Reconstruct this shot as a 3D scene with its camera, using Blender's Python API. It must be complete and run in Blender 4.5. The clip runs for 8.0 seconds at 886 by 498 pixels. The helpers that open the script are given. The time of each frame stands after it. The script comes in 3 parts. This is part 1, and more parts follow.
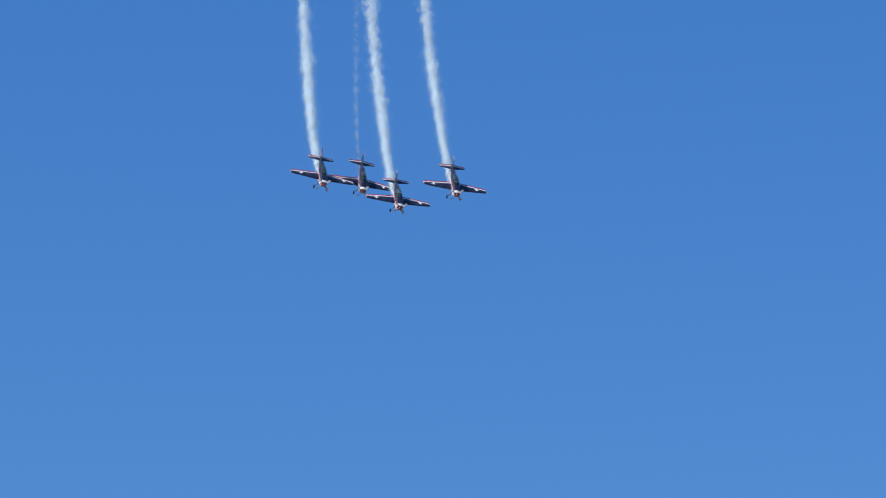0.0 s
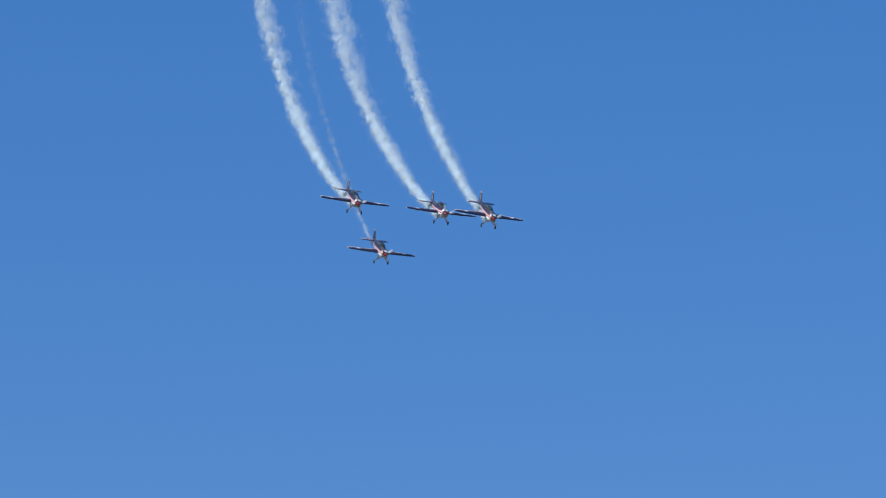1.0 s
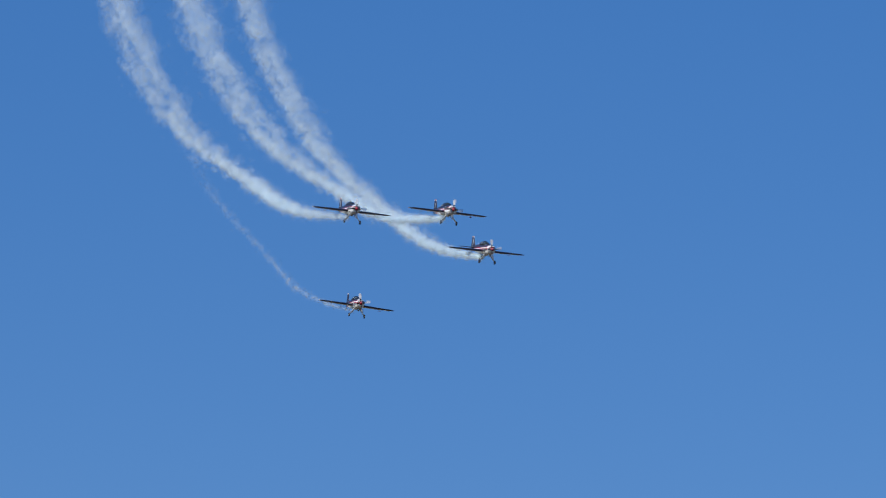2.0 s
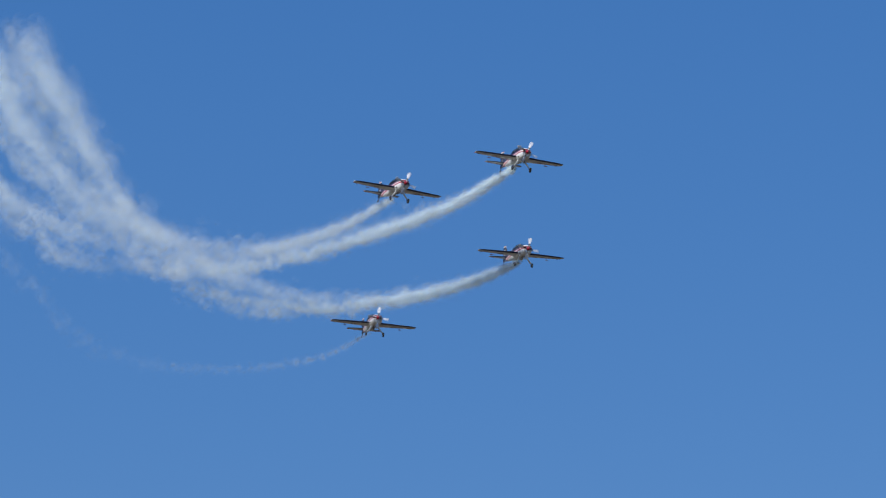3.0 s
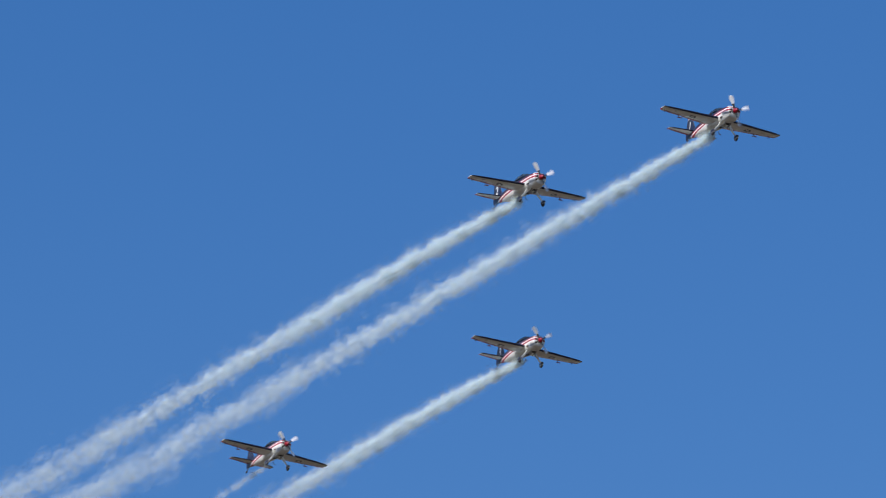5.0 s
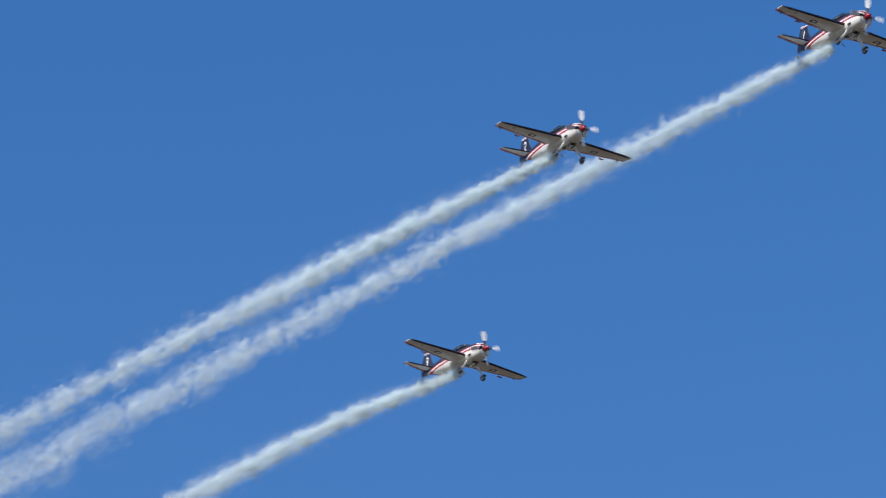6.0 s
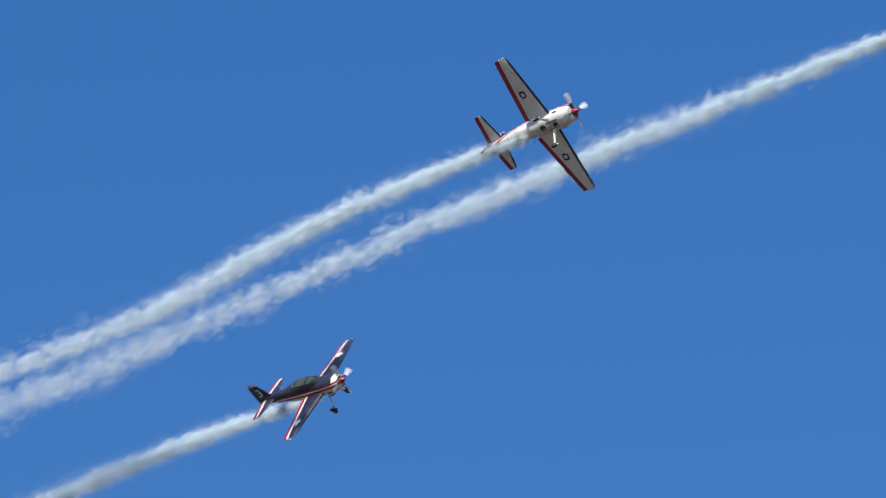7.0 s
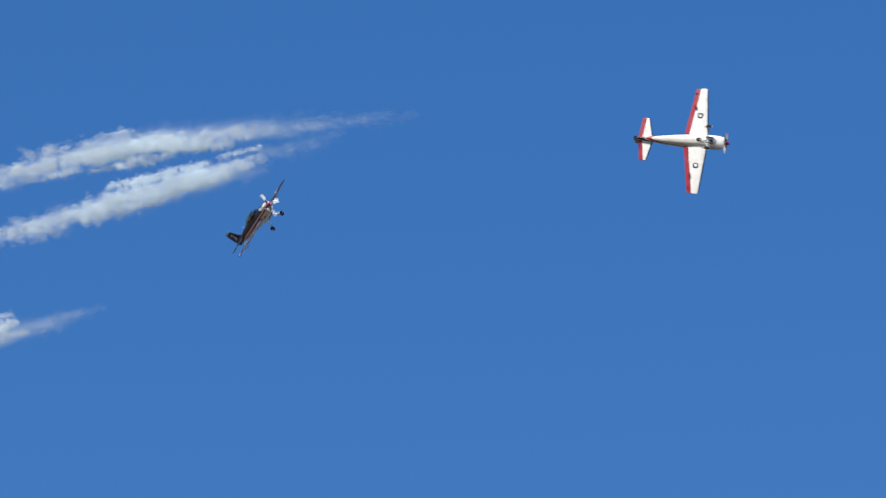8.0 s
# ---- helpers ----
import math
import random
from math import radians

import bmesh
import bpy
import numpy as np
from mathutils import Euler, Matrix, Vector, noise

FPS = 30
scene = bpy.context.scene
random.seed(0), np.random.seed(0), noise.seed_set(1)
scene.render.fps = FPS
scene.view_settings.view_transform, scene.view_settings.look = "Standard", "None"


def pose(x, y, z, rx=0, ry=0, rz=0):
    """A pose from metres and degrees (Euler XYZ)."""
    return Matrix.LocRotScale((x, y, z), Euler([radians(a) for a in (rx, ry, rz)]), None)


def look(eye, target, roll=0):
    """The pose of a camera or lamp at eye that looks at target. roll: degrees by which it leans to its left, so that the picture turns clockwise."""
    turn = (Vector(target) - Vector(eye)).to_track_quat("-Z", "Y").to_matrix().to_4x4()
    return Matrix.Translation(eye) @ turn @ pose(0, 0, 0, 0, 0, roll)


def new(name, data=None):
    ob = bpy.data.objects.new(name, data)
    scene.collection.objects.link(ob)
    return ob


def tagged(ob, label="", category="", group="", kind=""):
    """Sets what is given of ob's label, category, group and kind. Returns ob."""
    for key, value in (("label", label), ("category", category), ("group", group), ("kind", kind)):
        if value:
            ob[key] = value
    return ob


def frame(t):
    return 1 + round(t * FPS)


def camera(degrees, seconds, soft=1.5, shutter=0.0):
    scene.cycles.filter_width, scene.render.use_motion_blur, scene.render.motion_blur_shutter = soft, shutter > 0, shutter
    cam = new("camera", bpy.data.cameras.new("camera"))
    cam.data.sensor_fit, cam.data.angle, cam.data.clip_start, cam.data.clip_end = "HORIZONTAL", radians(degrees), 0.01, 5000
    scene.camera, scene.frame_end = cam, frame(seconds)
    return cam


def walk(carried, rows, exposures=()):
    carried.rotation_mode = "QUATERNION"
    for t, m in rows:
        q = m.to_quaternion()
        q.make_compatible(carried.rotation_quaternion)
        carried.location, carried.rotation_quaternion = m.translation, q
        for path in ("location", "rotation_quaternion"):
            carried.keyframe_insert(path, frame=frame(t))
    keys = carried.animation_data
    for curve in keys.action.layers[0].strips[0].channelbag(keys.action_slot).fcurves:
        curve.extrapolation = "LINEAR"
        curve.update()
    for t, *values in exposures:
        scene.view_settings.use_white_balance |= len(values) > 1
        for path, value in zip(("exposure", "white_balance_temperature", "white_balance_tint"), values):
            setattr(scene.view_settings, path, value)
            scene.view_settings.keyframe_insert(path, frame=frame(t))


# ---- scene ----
CAMERA_ROWS = [  # seconds, pan to the right, tilt
    (0.00, 0.000, 18.000),
    (0.50, -0.301, 16.940),
    (1.00, 0.716, 15.999),
    (1.50, 1.170, 15.609),
    (1.70, 1.870, 15.393),
    (2.00, 2.801, 15.111),
    (2.25, 3.483, 14.942),
    (2.50, 4.120, 14.929),
    (2.80, 4.882, 15.244),
    (3.00, 5.398, 15.677),
    (3.50, 6.637, 16.418),
    (4.00, 7.877, 17.791),
    (4.50, 10.015, 19.192),
    (4.70, 10.982, 19.773),
    (5.00, 12.585, 20.654),
    (5.25, 14.058, 21.391),
    (5.50, 15.649, 22.116),
    (5.80, 17.706, 22.947),
    (6.00, 19.166, 23.473),
    (6.20, 21.593, 24.012),
    (6.50, 24.420, 25.338),
    (6.70, 26.003, 26.092),
    (7.00, 29.518, 27.429),
    (7.20, 32.524, 28.108),
    (7.30, 33.224, 28.070),
    (7.50, 35.451, 27.956),
    (7.70, 38.966, 28.529),
    (8.00, 42.962, 28.392),
]
FLIGHT_LEAD = [  # seconds, place, turn
    (-3.50, -3.31, 624.03, 379.48, -168.1, 70.9, 115.1),
    (-3.00, -6.50, 629.21, 352.15, -159.5, 78.8, 123.9),
    (-2.50, -8.77, 630.51, 324.28, -119.7, 85.5, 164.1),
    (-2.00, -10.07, 627.89, 296.43, -32.9, 82.8, -108.8),
    (-1.50, -10.38, 621.40, 269.20, -15.4, 75.2, -91.1),
    (-1.00, -9.70, 611.19, 243.14, -10.0, 67.1, -85.5),
    (-0.50, -8.03, 597.46, 218.80, -7.6, 58.9, -82.7),
    (0.00, -5.40, 580.50, 196.68, -6.2, 50.7, -81.0),
    (0.50, -0.32, 561.74, 177.65, -3.0, 41.2, -74.5),
    (1.00, 6.51, 539.36, 160.86, -2.8, 27.2, -74.6),
    (1.50, 14.76, 513.69, 147.19, -1.5, 19.4, -74.8),
    (1.70, 17.81, 502.10, 141.92, -1.5, 15.6, -74.9),
    (2.00, 24.09, 483.56, 136.41, -2.1, 12.5, -75.2),
    (2.25, 29.98, 467.24, 133.11, -2.6, 10.1, -75.3),
    (2.50, 35.91, 450.37, 130.62, -2.9, 7.6, -75.4),
    (2.80, 42.34, 429.74, 128.23, -3.4, 4.5, -75.5),
    (3.00, 45.85, 415.61, 127.31, -3.1, 4.5, -75.7),
    (3.50, 54.46, 380.81, 125.47, -2.9, 3.3, -76.9),
    (4.00, 63.20, 345.74, 123.36, -3.4, 4.1, -77.2),
    (4.50, 71.02, 310.91, 120.64, -3.7, 5.7, -78.1),
    (4.70, 74.39, 297.82, 120.06, -4.6, 4.6, -78.1),
    (5.00, 79.73, 278.71, 119.33, -4.4, 5.3, -78.5),
    (5.25, 84.25, 263.08, 118.85, -4.1, 5.8, -79.0),
    (5.50, 88.60, 247.28, 118.19, -4.0, 6.4, -79.4),
    (5.80, 93.29, 227.55, 116.82, -3.7, 7.0, -79.9),
    (6.00, 95.43, 212.18, 114.65, -5.0, 8.1, -81.5),
    (6.20, 96.08, 194.04, 111.11, -4.2, 7.8, -82.5),
    (6.50, 98.53, 171.23, 107.68, -2.4, 8.1, -83.5),
    (6.70, 107.25, 167.07, 113.49, -3.5, 8.0, -83.9),
    (7.00, 124.34, 168.79, 124.18, -4.9, 8.3, -85.6),
    (7.20, 139.01, 173.03, 133.41, -6.0, 8.1, -87.4),
    (8.00, 212.23, 172.97, 171.72, -6.0, 8.1, -87.4),
]
FLIGHT_SECOND = [  # seconds, place, turn
    (-3.50, -6.41, 632.57, 384.79, -160.2, 70.3, 125.0),
    (-3.00, -11.06, 637.24, 357.36, -147.4, 77.8, 138.2),
    (-2.50, -14.63, 638.02, 329.39, -107.6, 83.1, 178.5),
    (-2.00, -17.06, 634.90, 301.46, -46.9, 81.0, -120.3),
    (-1.50, -18.30, 627.94, 274.15, -24.7, 74.2, -97.6),
    (-1.00, -18.32, 617.30, 248.03, -16.6, 66.4, -89.0),
    (-0.50, -17.12, 603.18, 223.64, -12.6, 58.4, -84.5),
    (0.00, -14.72, 585.89, 201.49, -10.3, 50.3, -81.7),
    (0.50, -9.97, 566.69, 181.29, -7.0, 45.3, -77.5),
    (1.00, -3.09, 543.81, 163.40, -3.4, 29.8, -76.4),
    (1.50, 5.38, 517.15, 149.05, -2.2, 18.9, -77.0),
    (1.70, 8.51, 505.68, 143.66, -0.8, 16.7, -76.2),
    (2.00, 14.66, 487.38, 137.45, -2.1, 13.3, -75.7),
    (2.25, 20.33, 471.28, 133.34, -3.2, 10.5, -75.1),
    (2.50, 26.04, 454.64, 130.03, -4.3, 7.7, -74.5),
    (2.80, 32.30, 434.18, 126.88, -5.7, 4.3, -73.8),
    (3.00, 35.70, 420.14, 125.60, -3.9, 4.9, -73.7),
    (3.50, 44.79, 386.69, 123.87, -1.3, 3.5, -75.0),
    (4.00, 53.62, 353.08, 121.90, -1.1, 1.9, -74.2),
    (4.50, 61.41, 319.91, 119.46, -0.5, 4.2, -75.2),
    (4.70, 64.67, 307.17, 118.87, -0.7, 4.6, -75.3),
    (5.00, 69.76, 288.37, 117.81, -1.1, 5.1, -76.8),
    (5.25, 74.00, 272.90, 116.88, -1.4, 5.6, -77.9),
    (5.50, 78.15, 257.75, 115.94, -1.6, 6.1, -79.1),
    (5.80, 82.92, 240.10, 114.85, -2.0, 6.7, -80.6),
    (6.00, 86.57, 229.57, 114.62, -2.5, 6.7, -80.4),
    (6.20, 88.44, 215.08, 112.66, -2.5, 7.5, -82.2),
    (6.50, 91.64, 193.73, 109.77, -3.3, 7.4, -80.4),
    (6.70, 97.41, 188.26, 113.21, -4.5, 7.8, -80.2),
    (7.00, 112.17, 187.74, 122.17, -37.0, 5.9, -78.6),
    (7.20, 127.86, 193.22, 132.22, -77.2, 8.3, -79.1),
    (7.30, 137.44, 198.36, 138.59, -86.7, 6.6, -74.8),
    (7.50, 160.71, 208.22, 152.12, -93.3, 6.6, -69.9),
    (7.70, 189.90, 216.86, 168.89, -88.4, 7.8, -65.9),
    (8.00, 231.57, 221.51, 183.48, -78.5, 7.8, -49.8),
]
FLIGHT_THIRD = [  # seconds, place, turn
    (-3.50, 4.37, 623.62, 389.84, -169.3, 68.7, 115.4),
    (-3.00, 0.68, 629.91, 361.95, -162.8, 76.8, 122.1),
    (-2.50, -1.96, 632.23, 333.34, -138.6, 84.1, 146.7),
    (-2.00, -3.52, 630.55, 304.61, -45.1, 84.5, -119.6),
    (-1.50, -3.95, 624.90, 276.35, -17.8, 77.3, -92.1),
    (-1.00, -3.24, 615.39, 249.15, -11.0, 69.3, -84.9),
    (-0.50, -1.42, 602.23, 223.57, -8.0, 61.1, -81.7),
    (0.00, 1.48, 585.69, 200.15, -6.4, 52.9, -79.8),
    (0.50, 5.92, 565.63, 180.01, -3.7, 45.3, -75.3),
    (1.00, 11.92, 543.20, 161.63, -3.8, 32.3, -74.3),
    (1.50, 19.61, 518.48, 146.54, -4.2, 20.8, -76.5),
    (1.70, 22.56, 508.13, 140.84, -0.5, 18.3, -73.1),
    (2.00, 28.36, 491.66, 134.66, -1.2, 15.1, -74.3),
    (2.25, 33.77, 477.28, 130.78, -1.8, 12.3, -75.2),
    (2.50, 39.16, 462.48, 127.74, -2.3, 9.6, -76.1),
    (2.80, 44.88, 444.43, 124.81, -2.9, 6.3, -77.2),
    (3.00, 47.79, 432.19, 123.41, -0.6, 5.4, -76.6),
    (3.50, 55.25, 401.80, 121.33, -1.7, 2.4, -78.1),
    (4.00, 62.46, 371.15, 119.55, -2.2, 4.0, -77.2),
    (4.50, 68.70, 340.72, 117.10, -2.9, 4.2, -78.4),
    (4.70, 71.10, 328.78, 116.34, -4.7, 4.0, -78.3),
    (5.00, 75.14, 310.83, 115.19, -4.5, 4.4, -77.4),
    (5.25, 78.59, 295.90, 114.28, -4.4, 4.7, -76.7),
    (5.50, 82.03, 281.04, 113.36, -4.2, 5.0, -76.0),
    (5.80, 86.06, 263.41, 112.18, -4.0, 5.4, -75.2),
    (6.00, 89.23, 252.77, 111.39, -4.0, 5.5, -76.2),
    (6.20, 90.80, 238.50, 109.74, -4.3, 5.2, -78.6),
    (6.50, 93.50, 217.38, 106.68, -0.6, 6.4, -76.9),
    (6.70, 100.86, 216.98, 111.71, 0.8, 4.7, -78.3),
    (7.00, 118.72, 223.95, 124.55, 62.9, 7.7, -75.3),
    (7.20, 135.72, 230.96, 135.05, 89.1, 4.6, -78.6),
    (7.30, 145.60, 236.84, 141.69, 92.9, 3.2, -82.5),
    (7.50, 168.02, 248.75, 155.83, 84.0, 1.1, -87.6),
    (7.70, 193.60, 256.93, 172.05, 80.8, -0.4, -100.4),
    (8.00, 222.41, 259.53, 189.07, 64.9, -0.3, -111.4),
]
FLIGHT_SLOT = [  # seconds, place, turn
    (-3.50, 6.93, 630.98, 400.73, -161.6, 66.2, 121.2),
    (-3.00, 1.34, 638.05, 372.17, -152.8, 73.8, 130.5),
    (-2.50, -3.31, 641.01, 342.74, -130.2, 80.4, 153.7),
    (-2.00, -6.94, 639.78, 313.04, -74.5, 82.4, -150.1),
    (-1.50, -9.46, 634.39, 283.69, -35.7, 77.4, -110.8),
    (-1.00, -10.82, 624.95, 255.30, -22.0, 70.1, -96.5),
    (-0.50, -11.00, 611.67, 228.46, -15.9, 62.3, -89.9),
    (0.00, -9.99, 594.81, 203.73, -12.6, 54.2, -86.0),
    (0.50, -5.83, 576.97, 181.51, -8.3, 47.7, -75.1),
    (1.00, -0.10, 557.50, 161.43, -3.2, 30.4, -75.7),
    (1.50, 7.37, 535.66, 146.01, -4.6, 18.0, -77.2),
    (1.70, 10.06, 525.69, 140.21, -5.7, 15.8, -77.3),
    (2.00, 15.93, 509.82, 133.51, -4.7, 12.1, -78.1),
    (2.25, 21.53, 495.98, 129.16, -3.8, 8.9, -78.8),
    (2.50, 27.16, 481.67, 125.77, -2.9, 5.7, -79.7),
    (2.80, 33.17, 463.91, 122.76, -1.8, 2.0, -80.6),
    (3.00, 36.19, 451.70, 121.81, -1.9, 2.7, -81.5),
    (3.50, 44.37, 422.39, 121.02, -4.0, 3.4, -78.6),
    (4.00, 51.52, 392.44, 119.39, -2.2, 4.7, -77.1),
    (4.50, 57.41, 362.07, 116.45, -4.0, 4.4, -78.4),
    (4.70, 59.14, 349.13, 115.01, -5.6, 3.1, -77.2),
    (5.00, 61.85, 331.24, 113.52, -5.3, 2.5, -75.9),
    (5.25, 63.92, 316.93, 112.56, -5.0, 2.0, -74.9),
    (5.50, 66.21, 302.90, 111.27, -4.7, 1.5, -73.8),
    (5.80, 69.79, 286.06, 108.51, -4.4, 0.9, -72.6),
    (6.20, 76.08, 263.52, 102.60, -3.8, 1.8, -76.4),
    (6.60, 79.73, 246.21, 101.95, -2.9, 3.2, -80.0),
    (7.20, 119.37, 269.27, 126.54, -1.6, 5.2, -87.2),
    (8.00, 203.54, 314.00, 157.39, -1.5, 5.5, -97.6),
]

PLACE = Vector((0.0, 0.0, 1.7))  # the viewer's eye on the airfield
STOPS = [  # seconds, stops, kelvin, tint
    (0.0, 0.02, 6250, 10), (1.5, -0.2, 6150, 10), (3.0, -0.29, 6350, 10), (4.5, -0.18, 6500, 10), (6.5, 0.0, 6700, 10), (7.4, 0.08, 6750, 10), (8.0, 0.03, 6850, 10),
]


def eye(pan, tilt):
    return pose(PLACE.x, PLACE.y, PLACE.z, 90 + tilt, 0, -pan)


cam = camera(10.0, 8.0, soft=1.1, shutter=0.15)
walk(cam, [(t, eye(pan, tilt)) for t, pan, tilt in CAMERA_ROWS], STOPS)

# ---- sky and sun ----
SUN_WAY = Vector((-0.674, -0.331, 0.612)).normalized()
SUN_HEIGHT, SUN_TURN = math.asin(SUN_WAY.z), math.atan2(SUN_WAY.x, SUN_WAY.y)

world = bpy.data.worlds.new("sky")
scene.world = world
world.use_nodes = True
sky = world.node_tree.nodes.new("ShaderNodeTexSky")
sky.sky_type, sky.sun_disc = "NISHITA", False
sky.sun_elevation, sky.sun_rotation = SUN_HEIGHT, SUN_TURN
sky.altitude, sky.air_density, sky.dust_density, sky.ozone_density = 500, 1.0, 0.1, 5.0
deep = world.node_tree.nodes.new("ShaderNodeHueSaturation")  # the clear, dry blue of the day
deep.inputs["Hue"].default_value, deep.inputs["Saturation"].default_value, deep.inputs["Value"].default_value = 0.516, 1.645, 1.72
even = world.node_tree.nodes.new("ShaderNodeGamma")  # dry air: little paler towards the horizon
even.inputs["Gamma"].default_value = 0.6
world.node_tree.links.new(sky.outputs[0], even.inputs["Color"])
world.node_tree.links.new(even.outputs[0], deep.inputs["Color"])
world.node_tree.links.new(deep.outputs[0], world.node_tree.nodes["Background"].inputs[0])
world.node_tree.nodes["Background"].inputs[1].default_value = 0.14

sun = new("sun", bpy.data.lights.new("sun", "SUN"))
sun.data.energy, sun.data.angle, sun.data.color = 5.0, radians(0.53), (1.0, 0.97, 0.92)
sun.matrix_world = look(SUN_WAY * 900, (0, 0, 0))


# ---- materials ----
class Nodes:
    """Short ways to write a node material."""

    def __init__(self, name):
        self.mat = bpy.data.materials.new(name)
        self.mat.use_nodes = True
        self.tree = self.mat.node_tree
        self.tree.nodes.clear()

    def add(self, kind, **inputs):
        n = self.tree.nodes.new(kind)
        for key, value in inputs.items():
            self.put(n.inputs[key.replace("_", " ")], value)
        return n

    def put(self, socket, value):
        if isinstance(value, bpy.types.NodeSocket):
            self.tree.links.new(value, socket)
        else:
            socket.default_value = value

    def m(self, op, a, b=0.0, c=0.0):
        n = self.tree.nodes.new("ShaderNodeMath")
        n.operation = op
        for i, v in enumerate((a, b, c)):
            self.put(n.inputs[i], v)
        return n.outputs[0]

    def step(self, v, lo, hi):
        n = self.tree.nodes.new("ShaderNodeMapRange")
        n.interpolation_type = "SMOOTHSTEP"
        for i, x in enumerate((v, lo, hi, 0.0, 1.0)):
            self.put(n.inputs[i], x)
        return n.outputs[0]

    def mix(self, fac, a, b):
        n = self.tree.nodes.new("ShaderNodeMix")
        n.data_type = "RGBA"
        self.put(n.inputs[0], fac)
        self.put(n.inputs[6], a)
        self.put(n.inputs[7], b)
        return n.outputs[2]

    def noise(self, where, scale, detail=3.0, rough=0.55):
        n = self.add("ShaderNodeTexNoise", Vector=where, Scale=scale, Detail=detail, Roughness=rough)
        return n.outputs[0]

    def done(self, shader):
        out = self.tree.nodes.new("ShaderNodeOutputMaterial")
        self.tree.links.new(shader, out.inputs[0])
        return self.mat


WHITE, RED, NAVY = (0.82, 0.81, 0.77, 1), (0.34, 0.004, 0.022, 1), (0.011, 0.014, 0.038, 1)


def lacquer(n, colour, where, rough=0.38):
    """Aircraft paint: a gloss coat over a colour that is a little dull and streaked."""
    dirt = n.step(n.noise(where, 2.3, 4.0), 0.42, 0.8)
    fine = n.noise(where, 19.0, 2.0)
    worn = n.mix(n.m("MULTIPLY", dirt, 0.22), colour, (0.16, 0.14, 0.12, 1))
    bump = n.add("ShaderNodeBump", Strength=0.04, Distance=0.02, Height=fine)
    p = n.add("ShaderNodeBsdfPrincipled", Base_Color=worn, Roughness=n.m("MULTIPLY_ADD", dirt, 0.2, rough), Normal=bump.outputs[0])
    p.inputs["Coat Weight"].default_value = 0.06
    p.inputs["Coat Roughness"].default_value = 0.2
    return n.done(p.outputs[0])


def plain_paint(name, colour, rough=0.3):
    n = Nodes(name)
    return lacquer(n, colour, n.add("ShaderNodeTexCoord").outputs["Object"], rough)


def fuselage_paint():
    """White belly, red cheat line with a white edge, navy back."""
    n = Nodes("fuselage_paint")
    where = n.add("ShaderNodeTexCoord").outputs["Object"]
    s = n.add("ShaderNodeSeparateXYZ", Vector=where).outputs
    level = n.m("SUBTRACT", s[2], n.m("MULTIPLY_ADD", s[0], 0.035, -0.02))
    tail = n.m("ADD", level, n.m("MULTIPLY", n.step(n.m("MULTIPLY", s[0], -1.0), 2.4, 4.4), 0.12))
    # oily film of the smoke pipe on the belly, streaked along the flow
    streaks = n.add("ShaderNodeMapping", Vector=where, Scale=(0.5, 5.0, 5.0)).outputs[0]
    film = n.m("MULTIPLY", n.step(n.noise(streaks, 1.4, 4.0), 0.35, 0.65), n.step(n.m("MULTIPLY", s[0], -1.0), -0.9, 0.4))
    belly = n.mix(n.m("MULTIPLY", film, n.m("MULTIPLY", n.step(s[2], -0.12, -0.3), 0.55)), WHITE, (0.50, 0.43, 0.29, 1))
    c = n.mix(n.step(tail, -0.075, -0.07), belly, RED)
    c = n.mix(n.step(tail, 0.035, 0.04), c, WHITE)
    c = n.mix(n.step(tail, 0.12, 0.125), c, RED)
    c = n.mix(n.step(tail, 0.19, 0.195), c, n.mix(n.step(s[0], 1.62, 1.64), NAVY, WHITE))
    c = n.mix(n.step(n.m("MULTIPLY", s[0], -1.0), n.m("MULTIPLY_ADD", s[2], -1.2, 3.60), n.m("MULTIPLY_ADD", s[2], -1.2, 3.62)), c, NAVY)
    return lacquer(n, c, where)


def surface_paint(name, le, le_k, te, te_k, red):
    """A flying surface: navy above and white below, with a red rear edge, white line and navy front edge."""
    n = Nodes(name)
    t = n.add("ShaderNodeTexCoord")
    where, normal = t.outputs["Object"], t.outputs["Normal"]
    s = n.add("ShaderNodeSeparateXYZ", Vector=where).outputs
    up = n.step(n.add("ShaderNodeSeparateXYZ", Vector=normal).outputs[2], -0.05, 0.05)
    side = n.m("ABSOLUTE", s[1])
    back = n.m("SUBTRACT", s[0], n.m("MULTIPLY_ADD", side, te_k, te))
    front = n.m("SUBTRACT", n.m("MULTIPLY_ADD", side, le_k, le), s[0])
    c = n.mix(up, WHITE, NAVY)
    c = n.mix(n.step(front, 0.08, 0.07), c, NAVY)
    band = n.m("MULTIPLY_ADD", up, -0.2 * red, red)
    line = n.m("MULTIPLY_ADD", up, 0.25 * red, 1.08 * red)
    c = n.mix(n.step(back, n.m("ADD", line, 0.01), line), c, WHITE)
    c = n.mix(n.step(back, n.m("ADD", band, 0.005), n.m("SUBTRACT", band, 0.005)), c, RED)
    return lacquer(n, c, where)


def two_tone():
    """Navy above, white below."""
    n = Nodes("two_tone_paint")
    t = n.add("ShaderNodeTexCoord")
    up = n.step(n.add("ShaderNodeSeparateXYZ", Vector=t.outputs["Normal"]).outputs[2], -0.45, -0.4)
    return lacquer(n, n.mix(up, WHITE, NAVY), t.outputs["Object"])


